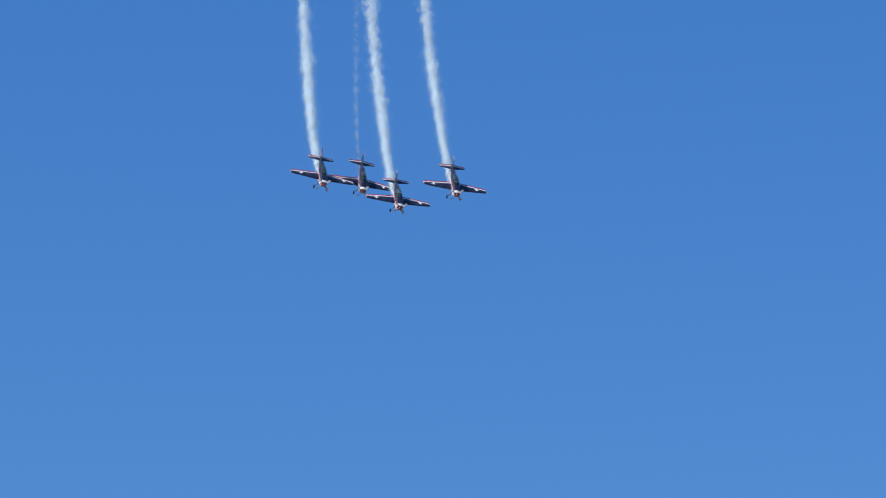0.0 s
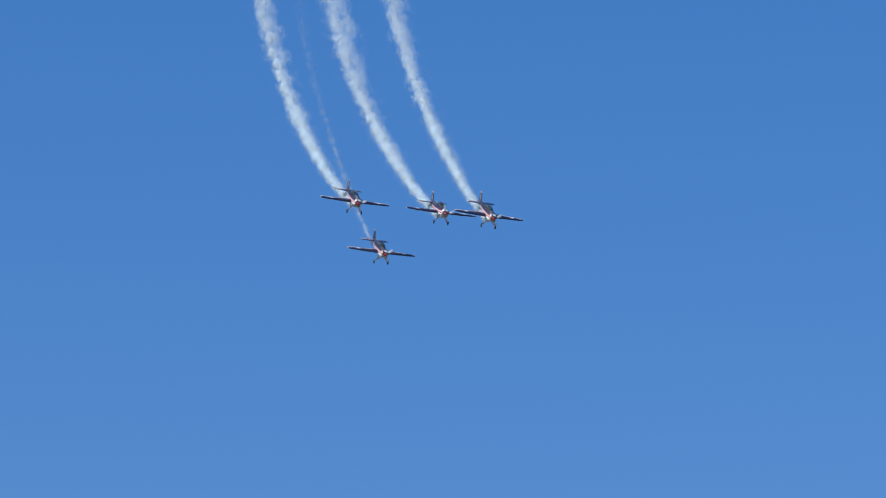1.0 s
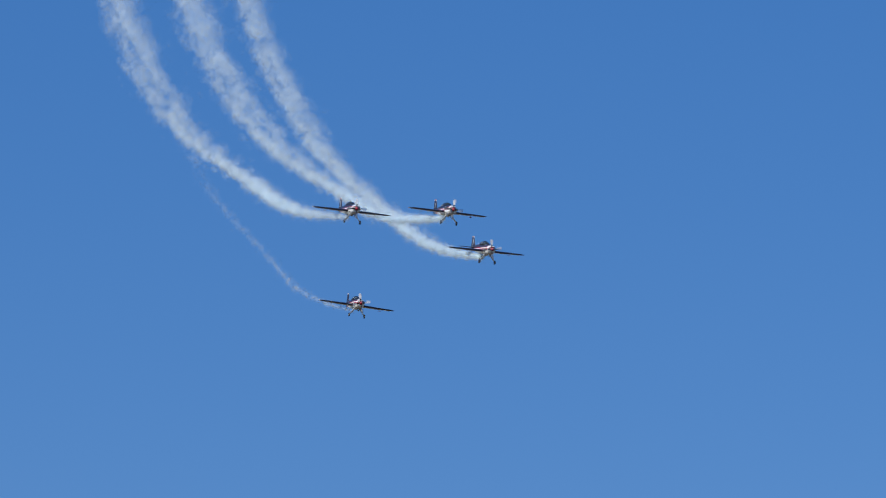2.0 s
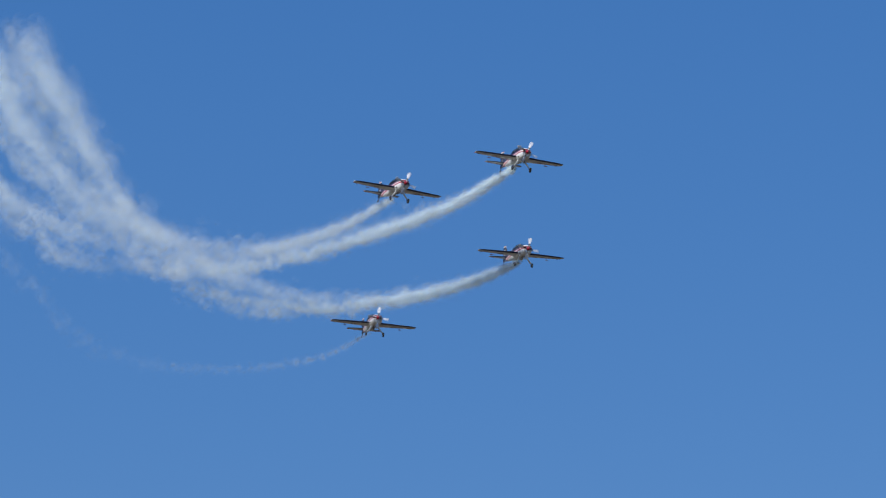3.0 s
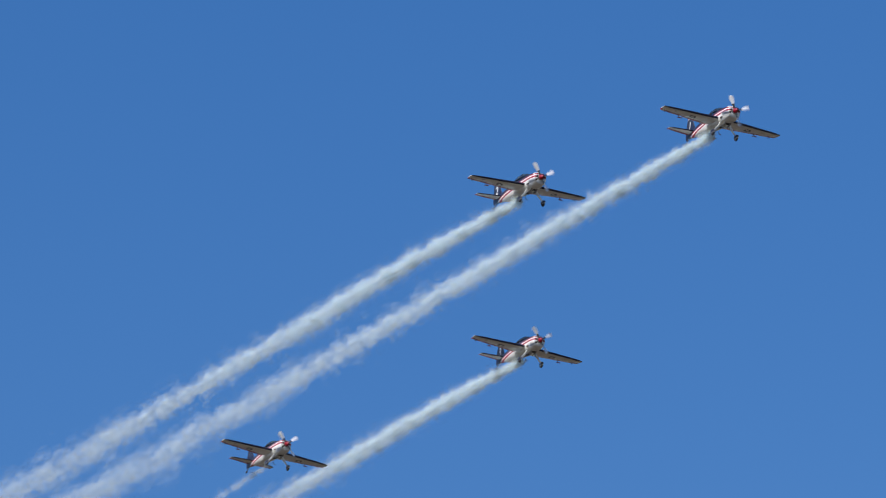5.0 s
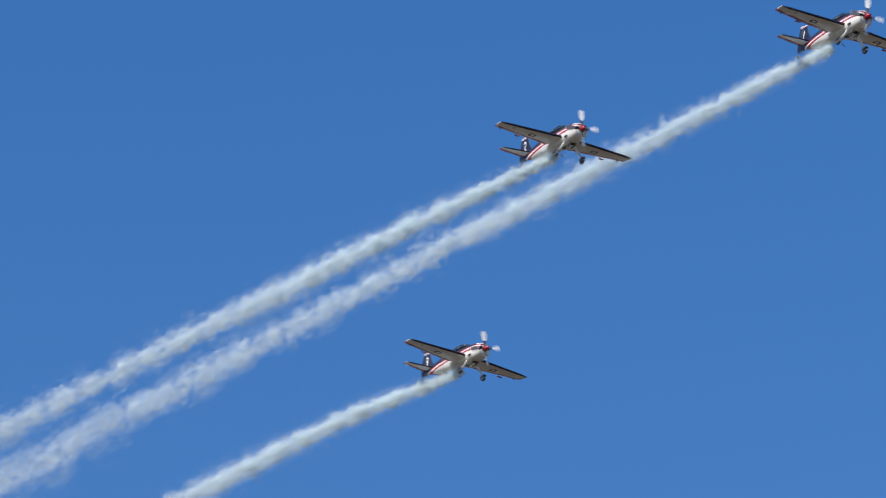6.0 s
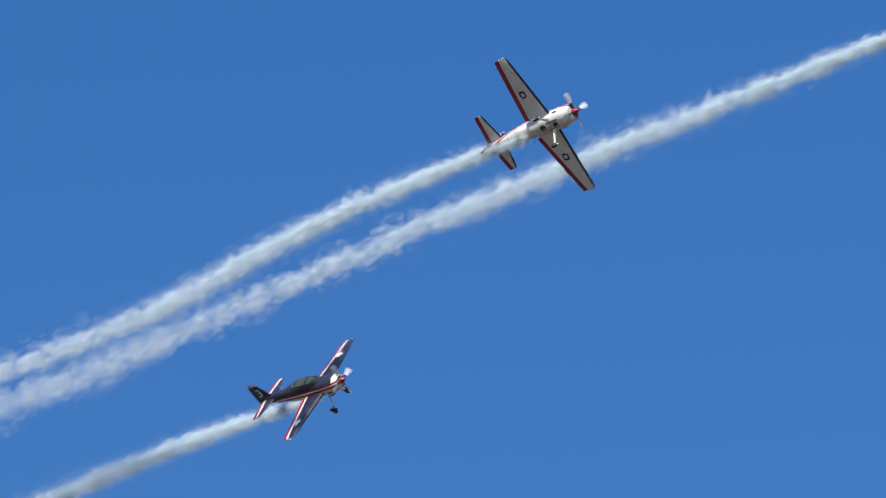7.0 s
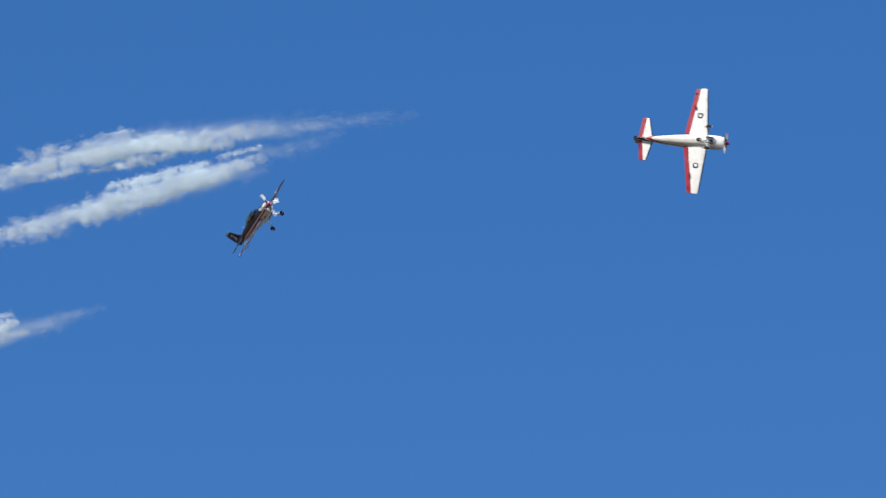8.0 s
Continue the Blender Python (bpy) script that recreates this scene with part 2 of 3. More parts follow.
def fin_paint():
    n = Nodes("fin_paint")
    where = n.add("ShaderNodeTexCoord").outputs["Object"]
    s = n.add("ShaderNodeSeparateXYZ", Vector=where).outputs
    c = n.mix(n.step(s[2], 1.155, 1.16), NAVY, WHITE)
    c = n.mix(n.step(s[2], 1.19, 1.195), c, RED)
    c = n.mix(n.step(s[2], 1.22, 1.225), c, WHITE)
    c = n.mix(n.step(s[2], 1.25, 1.255), c, RED)
    return lacquer(n, c, where)


def plain(name, colour, rough, metal=0.0, grain=12.0):
    n = Nodes(name)
    where = n.add("ShaderNodeTexCoord").outputs["Object"]
    v = n.noise(where, grain, 4.0)
    c = n.mix(n.m("MULTIPLY", v, 0.5), colour, tuple(x * 0.55 for x in colour[:3]) + (1,))
    bump = n.add("ShaderNodeBump", Strength=0.15, Distance=0.01, Height=v)
    p = n.add("ShaderNodeBsdfPrincipled", Base_Color=c, Roughness=rough, Metallic=metal, Normal=bump.outputs[0])
    return n.done(p.outputs[0])


def canopy_glass():
    n = Nodes("canopy_glass")
    p = n.add("ShaderNodeBsdfPrincipled", Base_Color=(0.30, 0.36, 0.36, 1), Roughness=0.03, IOR=1.45)
    p.inputs["Transmission Weight"].default_value = 0.9
    return n.done(p.outputs[0])


def blade_paint():
    """Composite blades: dark grey inner ends, white outer paddles with a satin coat."""
    n = Nodes("blade_paint")
    where = n.add("ShaderNodeTexCoord").outputs["Object"]
    s = n.add("ShaderNodeSeparateXYZ", Vector=where).outputs
    out = n.m("SQRT", n.m("ADD", n.m("MULTIPLY", s[1], s[1]), n.m("MULTIPLY", s[2], s[2])))
    scuff = n.m("MULTIPLY", n.noise(where, 9.0), 0.2)
    c = n.mix(n.step(out, 0.44, 0.47), (0.05, 0.05, 0.055, 1), n.mix(scuff, (0.82, 0.82, 0.84, 1), (0.5, 0.5, 0.5, 1)))
    p = n.add("ShaderNodeBsdfPrincipled", Base_Color=c, Roughness=0.32)
    return n.done(p.outputs[0])


def ground_cover():
    """Dry airfield grass with worn soil."""
    n = Nodes("ground_cover")
    where = n.add("ShaderNodeNewGeometry").outputs["Position"]
    big, fine = n.noise(where, 0.02, 5.0), n.noise(where, 1.6, 5.0)
    c = n.mix(n.step(big, 0.4, 0.62), (0.06, 0.042, 0.024, 1), (0.10, 0.066, 0.04, 1))
    c = n.mix(n.m("MULTIPLY", fine, 0.5), c, (0.06, 0.052, 0.03, 1))
    bump = n.add("ShaderNodeBump", Strength=0.6, Distance=0.08, Height=fine)
    p = n.add("ShaderNodeBsdfPrincipled", Base_Color=c, Roughness=0.95, Normal=bump.outputs[0])
    return n.done(p.outputs[0])


def smoke_cover(name, cover, lapses=()):
    """Thin white oil smoke: each wisp lets most of the light through. Ragged by a grain that stays where the
    smoke hangs; lapses: stretches of the flight, along y, in which the pump gave less smoke, and how much less."""
    n = Nodes(name)
    where = n.add("ShaderNodeNewGeometry").outputs["Position"]
    s = n.add("ShaderNodeSeparateXYZ", Vector=where).outputs
    ragged = n.step(n.noise(where, 2.7, 6.0, 0.6), 0.43, 0.59)
    alpha = n.m("MULTIPLY", n.m("MULTIPLY_ADD", ragged, 0.85, 0.15), cover)
    # thinner towards the outside of each length
    g = n.add("ShaderNodeSeparateXYZ", Vector=n.add("ShaderNodeTexCoord").outputs["Generated"]).outputs
    y, z = n.m("MULTIPLY_ADD", g[1], 2.0, -1.0), n.m("MULTIPLY_ADD", g[2], 2.0, -1.0)
    out = n.m("SQRT", n.m("ADD", n.m("MULTIPLY", y, y), n.m("MULTIPLY", z, z)))
    alpha = n.m("MULTIPLY", alpha, n.m("MULTIPLY_ADD", n.step(out, 1.0, 0.42), 0.97, 0.03))
    for y0, y1, soft, less in lapses:
        inside = n.m("MULTIPLY", n.step(s[1], y0 - soft, y0 + soft), n.step(s[1], y1 + soft, y1 - soft))
        alpha = n.m("MULTIPLY", alpha, n.m("SUBTRACT", 1.0, n.m("MULTIPLY", inside, less)))
    white = (0.875, 0.96, 0.985, 1)
    lit = n.add("ShaderNodeMixShader", Fac=0.5)
    n.put(lit.inputs[1], n.add("ShaderNodeBsdfDiffuse", Color=white).outputs[0])
    n.put(lit.inputs[2], n.add("ShaderNodeBsdfTranslucent", Color=white).outputs[0])
    both = n.add("ShaderNodeMixShader", Fac=alpha)
    n.put(both.inputs[1], n.add("ShaderNodeBsdfTransparent").outputs[0])
    n.put(both.inputs[2], lit.outputs[0])
    return n.done(both.outputs[0])


scene.cycles.transparent_max_bounces = 512

FUSELAGE = fuselage_paint()
WING = dict(le=0.80, le_k=-0.088, te=-1.05, te_k=0.158)
TAIL = dict(le=-3.25, le_k=-0.24, te=-4.38, te_k=0.13)
WING_PAINT = surface_paint("wing_paint", red=0.34, **WING)
TAIL_PAINT = surface_paint("tailplane_paint", red=0.3, **TAIL)
FIN_PAINT, FAIRING = fin_paint(), two_tone()
WHITE_PAINT, RED_PAINT, NAVY_PAINT = plain_paint("white_paint", WHITE), plain_paint("red_paint", RED), plain_paint("navy_paint", NAVY)
GLASS, BLADE = canopy_glass(), blade_paint()
RUBBER = plain("rubber", (0.025, 0.025, 0.027, 1), 0.75)
DARK = plain("dark_interior", (0.03, 0.03, 0.032, 1), 0.7)
STEEL = plain("steel", (0.35, 0.34, 0.33, 1), 0.35, 0.9)
LENS = plain("clear_lens", (0.8, 0.8, 0.78, 1), 0.06)
# painted tone of the sky light in the canopy glass
CANOPY_SHEEN = plain("canopy_sheen", (0.24, 0.27, 0.23, 1), 0.8)
CLOTH = plain("seat_cloth", (0.05, 0.055, 0.05, 1), 0.9, 0.0, 40.0)


# ---- building ----
def part(name, bm, material, parent=None, label="", smooth=True):
    """One mesh object out of a bmesh, under a thing or a part."""
    me = bpy.data.meshes.new(name)
    bmesh.ops.recalc_face_normals(bm, faces=bm.faces)
    for face in bm.faces:
        face.smooth = smooth
    bm.to_mesh(me)
    bm.free()
    me.set_sharp_from_angle(angle=radians(42))
    me.materials.append(material)
    ob = new(name, me)
    ob.parent = parent
    return tagged(ob, label) if label else ob


def loft(rings, ends=True):
    """A skin over rings of points of equal number."""
    bm = bmesh.new()
    rows = [[bm.verts.new(p) for p in ring] for ring in rings]
    k = len(rows[0])
    for a, b in zip(rows, rows[1:]):
        for i in range(k):
            bm.faces.new((a[i], a[(i + 1) % k], b[(i + 1) % k], b[i]))
    if ends:
        bm.faces.new(rows[0][::-1])
        bm.faces.new(rows[-1])
    return bm


def oval(x, wide, top, bottom, k=28, power=2.5):
    """A ring across the fuselage: a rounded box."""
    mid, ring = (top + bottom) / 2, []
    for i in range(k):
        a = 2 * math.pi * i / k
        c, s = math.cos(a), math.sin(a)
        ring.append((x, wide * math.copysign(abs(c) ** (2 / power), c), mid + (top - bottom) / 2 * math.copysign(abs(s) ** (2 / power), s)))
    return ring


def smooth_rows(rows, steps):
    """Rows of numbers with soft in-between rows."""
    out = []
    for i in range(len(rows) - 1):
        p = [rows[max(i - 1, 0)], rows[i], rows[i + 1], rows[min(i + 2, len(rows) - 1)]]
        for k in range(steps):
            u = k / steps
            out.append([0.5 * (2 * b + (c - a) * u + (2 * a - 5 * b + 4 * c - d) * u * u + (3 * b - a - 3 * c + d) * u ** 3) for a, b, c, d in zip(*p)])
    return out + [list(rows[-1])]


def section(chord, thick, k=11, x0=0.0, x1=1.0):
    """A symmetrical aerofoil, or its stretch from x0 to x1: offsets back from the front edge, and height."""
    xs = [x0 + (x1 - x0) * (0.5 - 0.5 * math.cos(math.pi * i / k)) for i in range(k + 1)]
    half = [thick * chord * 5 * (0.2969 * math.sqrt(x) - 0.126 * x - 0.3516 * x * x + 0.2843 * x ** 3 - 0.1015 * x ** 4) + 0.004 for x in xs]
    return [(x * chord, h) for x, h in zip(xs, half)] + [(x * chord, -h) for x, h in list(zip(xs, half))[::-1]]


def surface(le, le_k, te, te_k, y0, y1, z, rise, thick, sign, flap=0.0, rear_part=False):
    """Half a wing or tailplane with a rounded tip, cut off before its flap; or the flap behind it."""
    rings, n = [], 10
    for i in range(n + 1):
        y = y0 + (y1 - y0) * i / n
        tip = 1.0 if i < n else 0.45
        front, rear = le + le_k * y, te + te_k * y
        cut = 1 - flap / (front - rear)
        x0, x1 = (cut + 0.006, 1.0) if rear_part else (0.0, cut)
        chord = front - rear - (0.06 if i == n else 0)
        rings.append([(front - x - (0.04 if i == n else 0), sign * y, z + rise * y + h * tip) for x, h in section(chord, thick, 11, x0, x1)])
    return loft(rings)


def tube(points, radius, k=8, flat=1.0):
    """A bar along points."""
    rings = []
    for i, p in enumerate(points):
        p = Vector(p)
        way = (Vector(points[min(i + 1, len(points) - 1)]) - Vector(points[max(i - 1, 0)])).normalized()
        a = way.cross(Vector((0, 0, 1)) if abs(way.z) < 0.9 else Vector((1, 0, 0))).normalized()
        b = way.cross(a)
        r = radius[i] if isinstance(radius, (list, tuple)) else radius
        rings.append([p + (a * math.cos(2 * math.pi * j / k) * flat + b * math.sin(2 * math.pi * j / k)) * r for j in range(k)])
    return loft(rings)


def spin(profile, k=24):
    """A turned body round the x axis from rows of (x, radius)."""
    return loft([[(x, r * math.cos(2 * math.pi * j / k), r * math.sin(2 * math.pi * j / k)) for j in range(k)] for x, r in profile])


def star(size, middle, up, lift=0.004):
    """A five-pointed star, a thin plate in the xy plane."""
    bm = bmesh.new()
    ring = []
    for i in range(10):
        r = size if i % 2 == 0 else size * 0.42
        a = math.pi * i / 5
        ring.append((middle[0] + r * math.cos(a), middle[1] + r * math.sin(a)))
    low = [bm.verts.new((x, y, middle[2])) for x, y in ring]
    top = [bm.verts.new((x, y, middle[2] + up * lift)) for x, y in ring]
    bm.faces.new(low)
    bm.faces.new(top)
    for i in range(10):
        bm.faces.new((low[i], low[(i + 1) % 10], top[(i + 1) % 10], top[i]))
    return bm


def slab(middle, size, soft):
    """A flat block with rounded corners."""
    bm = bmesh.new()
    bmesh.ops.create_cube(bm, size=1.0, matrix=Matrix.LocRotScale(middle, None, size))
    upright = [e for e in bm.edges if abs(e.verts[0].co.z - e.verts[1].co.z) > 0.5 * size[2]]
    bmesh.ops.bevel(bm, geom=upright, offset=soft, segments=3, affect="EDGES")
    return bm


def figure(text, parent, side):
    """The number on the fin, as raised lettering."""
    curve = bpy.data.curves.new("figure", "FONT")
    curve.body, curve.size, curve.extrude, curve.align_x = text, 0.78, 0.004, "CENTER"
    ob = new("figure", curve)
    m = Matrix.Translation((-4.14, side * 0.058, 0.40)) @ Matrix.Rotation(radians(90), 4, "X") @ Matrix.Rotation(radians(0 if side < 0 else 180), 4, "Y")
    me = bpy.data.meshes.new_from_object(ob)
    bpy.data.objects.remove(ob)
    me.transform(m)
    me.materials.append(WHITE_PAINT)
    ob = new("figure", me)
    ob.parent = parent
    return tagged(ob, "white painted number on the fin")


def aeroplane(number, label):
    """An aerobatic two-seater: nose along x, left wing along y. Span 8 m, length 7 m."""
    plane = tagged(new("aeroplane"), label, "aeroplane", "four display aeroplanes")
    hull = smooth_rows([(1.98, 0.36, 0.27, -0.33), (1.9, 0.42, 0.33, -0.42), (1.5, 0.49, 0.42, -0.52), (0.9, 0.51, 0.47, -0.56), (0.2, 0.49, 0.50, -0.57),
                        (-0.6, 0.46, 0.52, -0.55), (-1.4, 0.41, 0.52, -0.49), (-2.3, 0.32, 0.45, -0.39), (-3.2, 0.21, 0.34, -0.28),
                        (-4.0, 0.11, 0.26, -0.19), (-4.4, 0.05, 0.22, -0.13)], 4)
    body = part("fuselage", loft([oval(*r) for r in hull]), FUSELAGE, plane)
    # air inlets and outlet of the engine, pipes and the smoke pipe
    # openings are dark bodies on the skin: their inner shade is put into the colour
    for side in (-1, 1):
        bm = bmesh.new()
        bmesh.ops.create_uvsphere(bm, u_segments=14, v_segments=8, radius=1.0, matrix=Matrix.LocRotScale((1.965, side * 0.21, 0.05), None, (0.035, 0.11, 0.075)))
        part("air_inlet", bm, DARK, body, "dark air inlet in the cowling")
        part("exhaust_pipe", tube([(1.25, side * 0.17, -0.42), (1.1, side * 0.18, -0.6), (0.9, side * 0.19, -0.66), (0.62, side * 0.19, -0.67)], 0.055), STEEL, body, "sooty steel exhaust pipe")
        part("cheek_vent", tube([(1.3, side * 0.475, -0.28), (1.05, side * 0.49, -0.30)], 0.05, 8, 0.5), DARK, body, "dark cooling slot")
    bm = bmesh.new()
    bmesh.ops.create_cube(bm, size=1.0, matrix=Matrix.LocRotScale((1.0, 0.1, -0.545), None, (0.3, 0.3, 0.06)))
    bmesh.ops.bevel(bm, geom=bm.edges[:], offset=0.02, segments=2, affect="EDGES")
    part("cooling_outlet", bm, DARK, body, "dark cooling outlet under the engine")
    part("smoke_pipe", tube([(0.7, 0.05, -0.6), (0.45, 0.05, -0.66), (0.2, 0.05, -0.66)], 0.03), STEEL, body)
    bm = bmesh.new()
    bmesh.ops.create_uvsphere(bm, u_segments=14, v_segments=8, radius=1.0, matrix=Matrix.LocRotScale((0.15, 0, -0.562), None, (0.22, 0.16, 0.03)))
    part("belly_window", bm, DARK, body, "dark window in the belly")
    # cockpit
    rim = [(0.62, 0.10, 0.50), (0.45, 0.27, 0.60), (0.1, 0.36, 0.73), (-0.4, 0.38, 0.80), (-0.9, 0.35, 0.79), (-1.4, 0.26, 0.70), (-1.85, 0.12, 0.56), (-2.05, 0.05, 0.49)]
    rings = []
    for x, wide, top in smooth_rows(rim, 3):
        rings.append([(x, wide * math.cos(a), 0.40 + (top - 0.40) * math.sin(a) ** 0.85) for a in [math.pi * i / 14 for i in range(15)]])
    part("canopy", loft(rings, False), GLASS, plane, "clear tinted canopy")
    ring = [(x, w + 0.01) for x, w, _ in smooth_rows(rim, 3)]
    path = [(x, w, 0.45) for x, w in ring] + [(x, -w, 0.45) for x, w in ring[::-1]]
    part("canopy_frame", tube(path, 0.022, 6), NAVY_PAINT, plane, "navy canopy frame")
    part("canopy_bow", tube([(-0.2, 0.38 * math.cos(a), 0.42 + 0.36 * math.sin(a)) for a in [math.pi * i / 10 for i in range(11)]], 0.02, 6), NAVY_PAINT, plane)
    # added plate: its grey-green colour stands for sky light in the canopy
    part("canopy_sheen_plate", slab((-0.68, 0, 0.535), (1.9, 0.5, 0.03), 0.2), CANOPY_SHEEN, plane, "added grey-green plate under the canopy, toned as sky light in the glass")
    for x in (-0.05, -1.0):
        bm = bmesh.new()
        bmesh.ops.create_cube(bm, size=1.0, matrix=Matrix.LocRotScale((x - 0.2, 0, 0.53), Euler((0, -0.35, 0)), (0.1, 0.36, 0.30)))
        bmesh.ops.bevel(bm, geom=bm.edges[:], offset=0.04, segments=2, affect="EDGES")
        part("seat", bm, CLOTH, plane, "dark seat under the canopy")
    # wings
    for side in (-1, 1):
        shape = dict(z=-0.20, rise=0.004, thick=0.155, sign=side, flap=0.36, **WING)
        wing = part("wing", surface(y0=0.3, y1=4.0, **shape), WING_PAINT, plane)
        part("aileron", surface(y0=0.52, y1=3.97, rear_part=True, **shape), WING_PAINT, wing, "red and white aileron")
        bm = bmesh.new()
        bmesh.ops.create_uvsphere(bm, u_segments=12, v_segments=8, radius=1.0, matrix=Matrix.LocRotScale((0.22, side * 3.99, -0.185), None, (0.10, 0.05, 0.035)))
        part("wingtip_light", bm, LENS, wing, "clear glossy wingtip light")
        for y, up in ((2.72, 1), (1.9, -1)):
            chord = (0.80 - 0.088 * y) - (-1.05 + 0.158 * y)
            z = -0.20 + 0.004 * y + up * (0.072 * chord)
            x = 0.80 - 0.088 * y - 0.42 * chord
            if up > 0:
                part("star", star(0.36, (x, side * y, z), up, 0.012), WHITE_PAINT, wing, "white star on the wing's upper face")
            else:
                badge = part("badge", slab((x, side * y, z - 0.006), (0.40, 0.40, 0.016), 0.05), NAVY_PAINT, wing, "navy square badge under the wing")
                part("badge_field", slab((x, side * y, z - 0.015), (0.20, 0.20, 0.008), 0.02), WHITE_PAINT, badge)
        part("aileron_spade", tube([(-0.50, side * 2.6, -0.22), (-0.42, side * 2.6, -0.38), (-0.32, side * 2.6, -0.405)], [0.02, 0.02, 0.02], 6), STEEL, wing)
        bm = bmesh.new()
        bmesh.ops.create_cube(bm, size=1.0, matrix=Matrix.LocRotScale((-0.34, side * 2.6, -0.41), None, (0.16, 0.26, 0.02)))
        part("spade_plate", bm, RED_PAINT, wing, "red aileron spade")
        for y in (1.0, 3.6):
            part("hinge", tube([(-0.56 + 0.1 * y / 4, side * y, -0.27 + 0.004 * y), (-0.80 + 0.158 * y, side * y, -0.24 + 0.004 * y)], 0.025, 6), DARK, wing)
        # tailplane
        shape = dict(y1=1.62, z=0.12, rise=0.0, thick=0.10, sign=side, flap=0.42, **TAIL)
        stab = part("tailplane", surface(y0=0.05, **shape), TAIL_PAINT, plane)
        part("elevator", surface(y0=0.10, rear_part=True, **shape), TAIL_PAINT, stab, "red and white elevator")
        # landing gear
        leg = part("gear_leg", tube([(0.72, side * 0.28, -0.5), (0.80, side * 0.47, -0.82), (0.85, side * 0.72, -1.12), (0.86, side * 0.75, -1.22)], [0.10, 0.075, 0.06, 0.05], 10, 0.45), WHITE_PAINT, plane, "white sprung gear leg")
        m = Matrix.Translation((0.86, side * 0.81, -1.28)) @ Matrix.Rotation(radians(90), 4, "Z")
        bm = spin([(-0.06, 0.09), (-0.065, 0.15), (-0.045, 0.185), (0, 0.195), (0.045, 0.185), (0.065, 0.15), (0.06, 0.09)], 20)
        bm.transform(m)
        wheel = part("wheel", bm, RUBBER, plane, "black tyre")
        bm = spin([(-0.067, 0.02), (-0.067, 0.085), (0.067, 0.085), (0.067, 0.02)], 16)
        bm.transform(m)
        part("hub", bm, STEEL, wheel)
        bm = bmesh.new()
        bmesh.ops.create_uvsphere(bm, u_segments=16, v_segments=10, radius=1.0, matrix=Matrix.LocRotScale((0.84, side * 0.81, -1.21), None, (0.30, 0.09, 0.14)))
        part("wheel_fairing", bm, FAIRING, leg, "wheel fairing, navy above and white below")
    # fin and rudder
    rings = []
    for z, front, rear in smooth_rows([(0.10, -3.05, -4.36), (0.35, -3.45, -4.37), (0.7, -3.70, -4.38), (1.05, -3.92, -4.39), (1.27, -4.08, -4.4)], 3):
        rings.append([(front - x, h, z) for x, h in section(front - rear, 0.09)])
    fin = part("fin", loft(rings), FIN_PAINT, plane, "navy fin with red and white tip bands")
    rings = []
    for z, front, rear in [(-0.2, -4.40, -4.62), (-0.05, -4.40, -4.72), (0.4, -4.40, -4.74), (0.9, -4.41, -4.72), (1.28, -4.42, -4.66)]:
        c = front - rear
        rings.append([(front - x, h, z) for x, h in section(c, 0.13, 7)])
    part("rudder", loft(rings), FIN_PAINT, plane, "navy rudder with red and white tip bands")
    if number:
        for side in (-1, 1):
            figure(number, fin, side)
    # aerials and air probe
    part("aerial", tube([(-2.35, 0, 0.42), (-2.42, 0, 0.62), (-2.46, 0, 0.72)], [0.03, 0.02, 0.008], 6, 0.4), WHITE_PAINT, body)
    part("air_probe", tube([(0.3, -3.2, -0.27), (0.3, -3.2, -0.34), (0.75, -3.2, -0.35)], 0.014, 6), STEEL, plane)
    part("belly_step", tube([(-0.75, 0.3, -0.5), (-0.8, 0.42, -0.66), (-0.8, 0.55, -0.66)], 0.02, 6), STEEL, body)
    # tail wheel
    part("tail_spring", tube([(-4.1, 0, -0.16), (-4.4, 0, -0.30), (-4.52, 0, -0.36)], 0.025, 6), STEEL, plane)
    bm = spin([(-0.03, 0.03), (-0.035, 0.07), (0, 0.085), (0.035, 0.07), (0.03, 0.03)], 14)
    bm.transform(Matrix.Translation((-4.54, 0, -0.42)) @ Matrix.Rotation(radians(90), 4, "Z"))
    part("tail_wheel", bm, RUBBER, plane)
    # propeller
    prop = part("propeller", spin([(0.02, 0.02), (0.0, 0.19), (-0.10, 0.20), (-0.12, 0.15)], 16), STEEL, plane)
    prop.location = (2.06, 0, 0)
    part("spinner", spin([(0.30, 0.006), (0.28, 0.035), (0.22, 0.085), (0.13, 0.135), (0.03, 0.165), (-0.08, 0.172), (-0.085, 0.1)], 24), RED_PAINT, prop, "red spinner")
    for i in range(4):
        rings = []
        for r, c, twist in [(0.12, 0.09, 60), (0.3, 0.12, 48), (0.5, 0.19, 36), (0.7, 0.26, 28), (0.86, 0.26, 24), (0.96, 0.2, 21), (1.02, 0.08, 20)]:
            a = radians(twist)
            rings.append([(math.sin(a) * (x - c / 2) + math.cos(a) * h, math.cos(a) * (x - c / 2) - math.sin(a) * h, r) for x, h in section(c, 0.12, 5)])
        bm = loft(rings)
        bm.transform(Matrix.Rotation(math.pi * i / 2, 4, "X"))
        part("blade", bm, BLADE, prop, "white propeller blade with a dark inner end")
    return plane, prop


# ---- the field under the display ----
# never in view: added and toned for the light it throws onto the bellies
bm = bmesh.new()
bmesh.ops.create_grid(bm, x_segments=40, y_segments=40, size=4500)
tagged(part("ground", bm, ground_cover()), "dry grass airfield under the display", "ground", kind="structure")

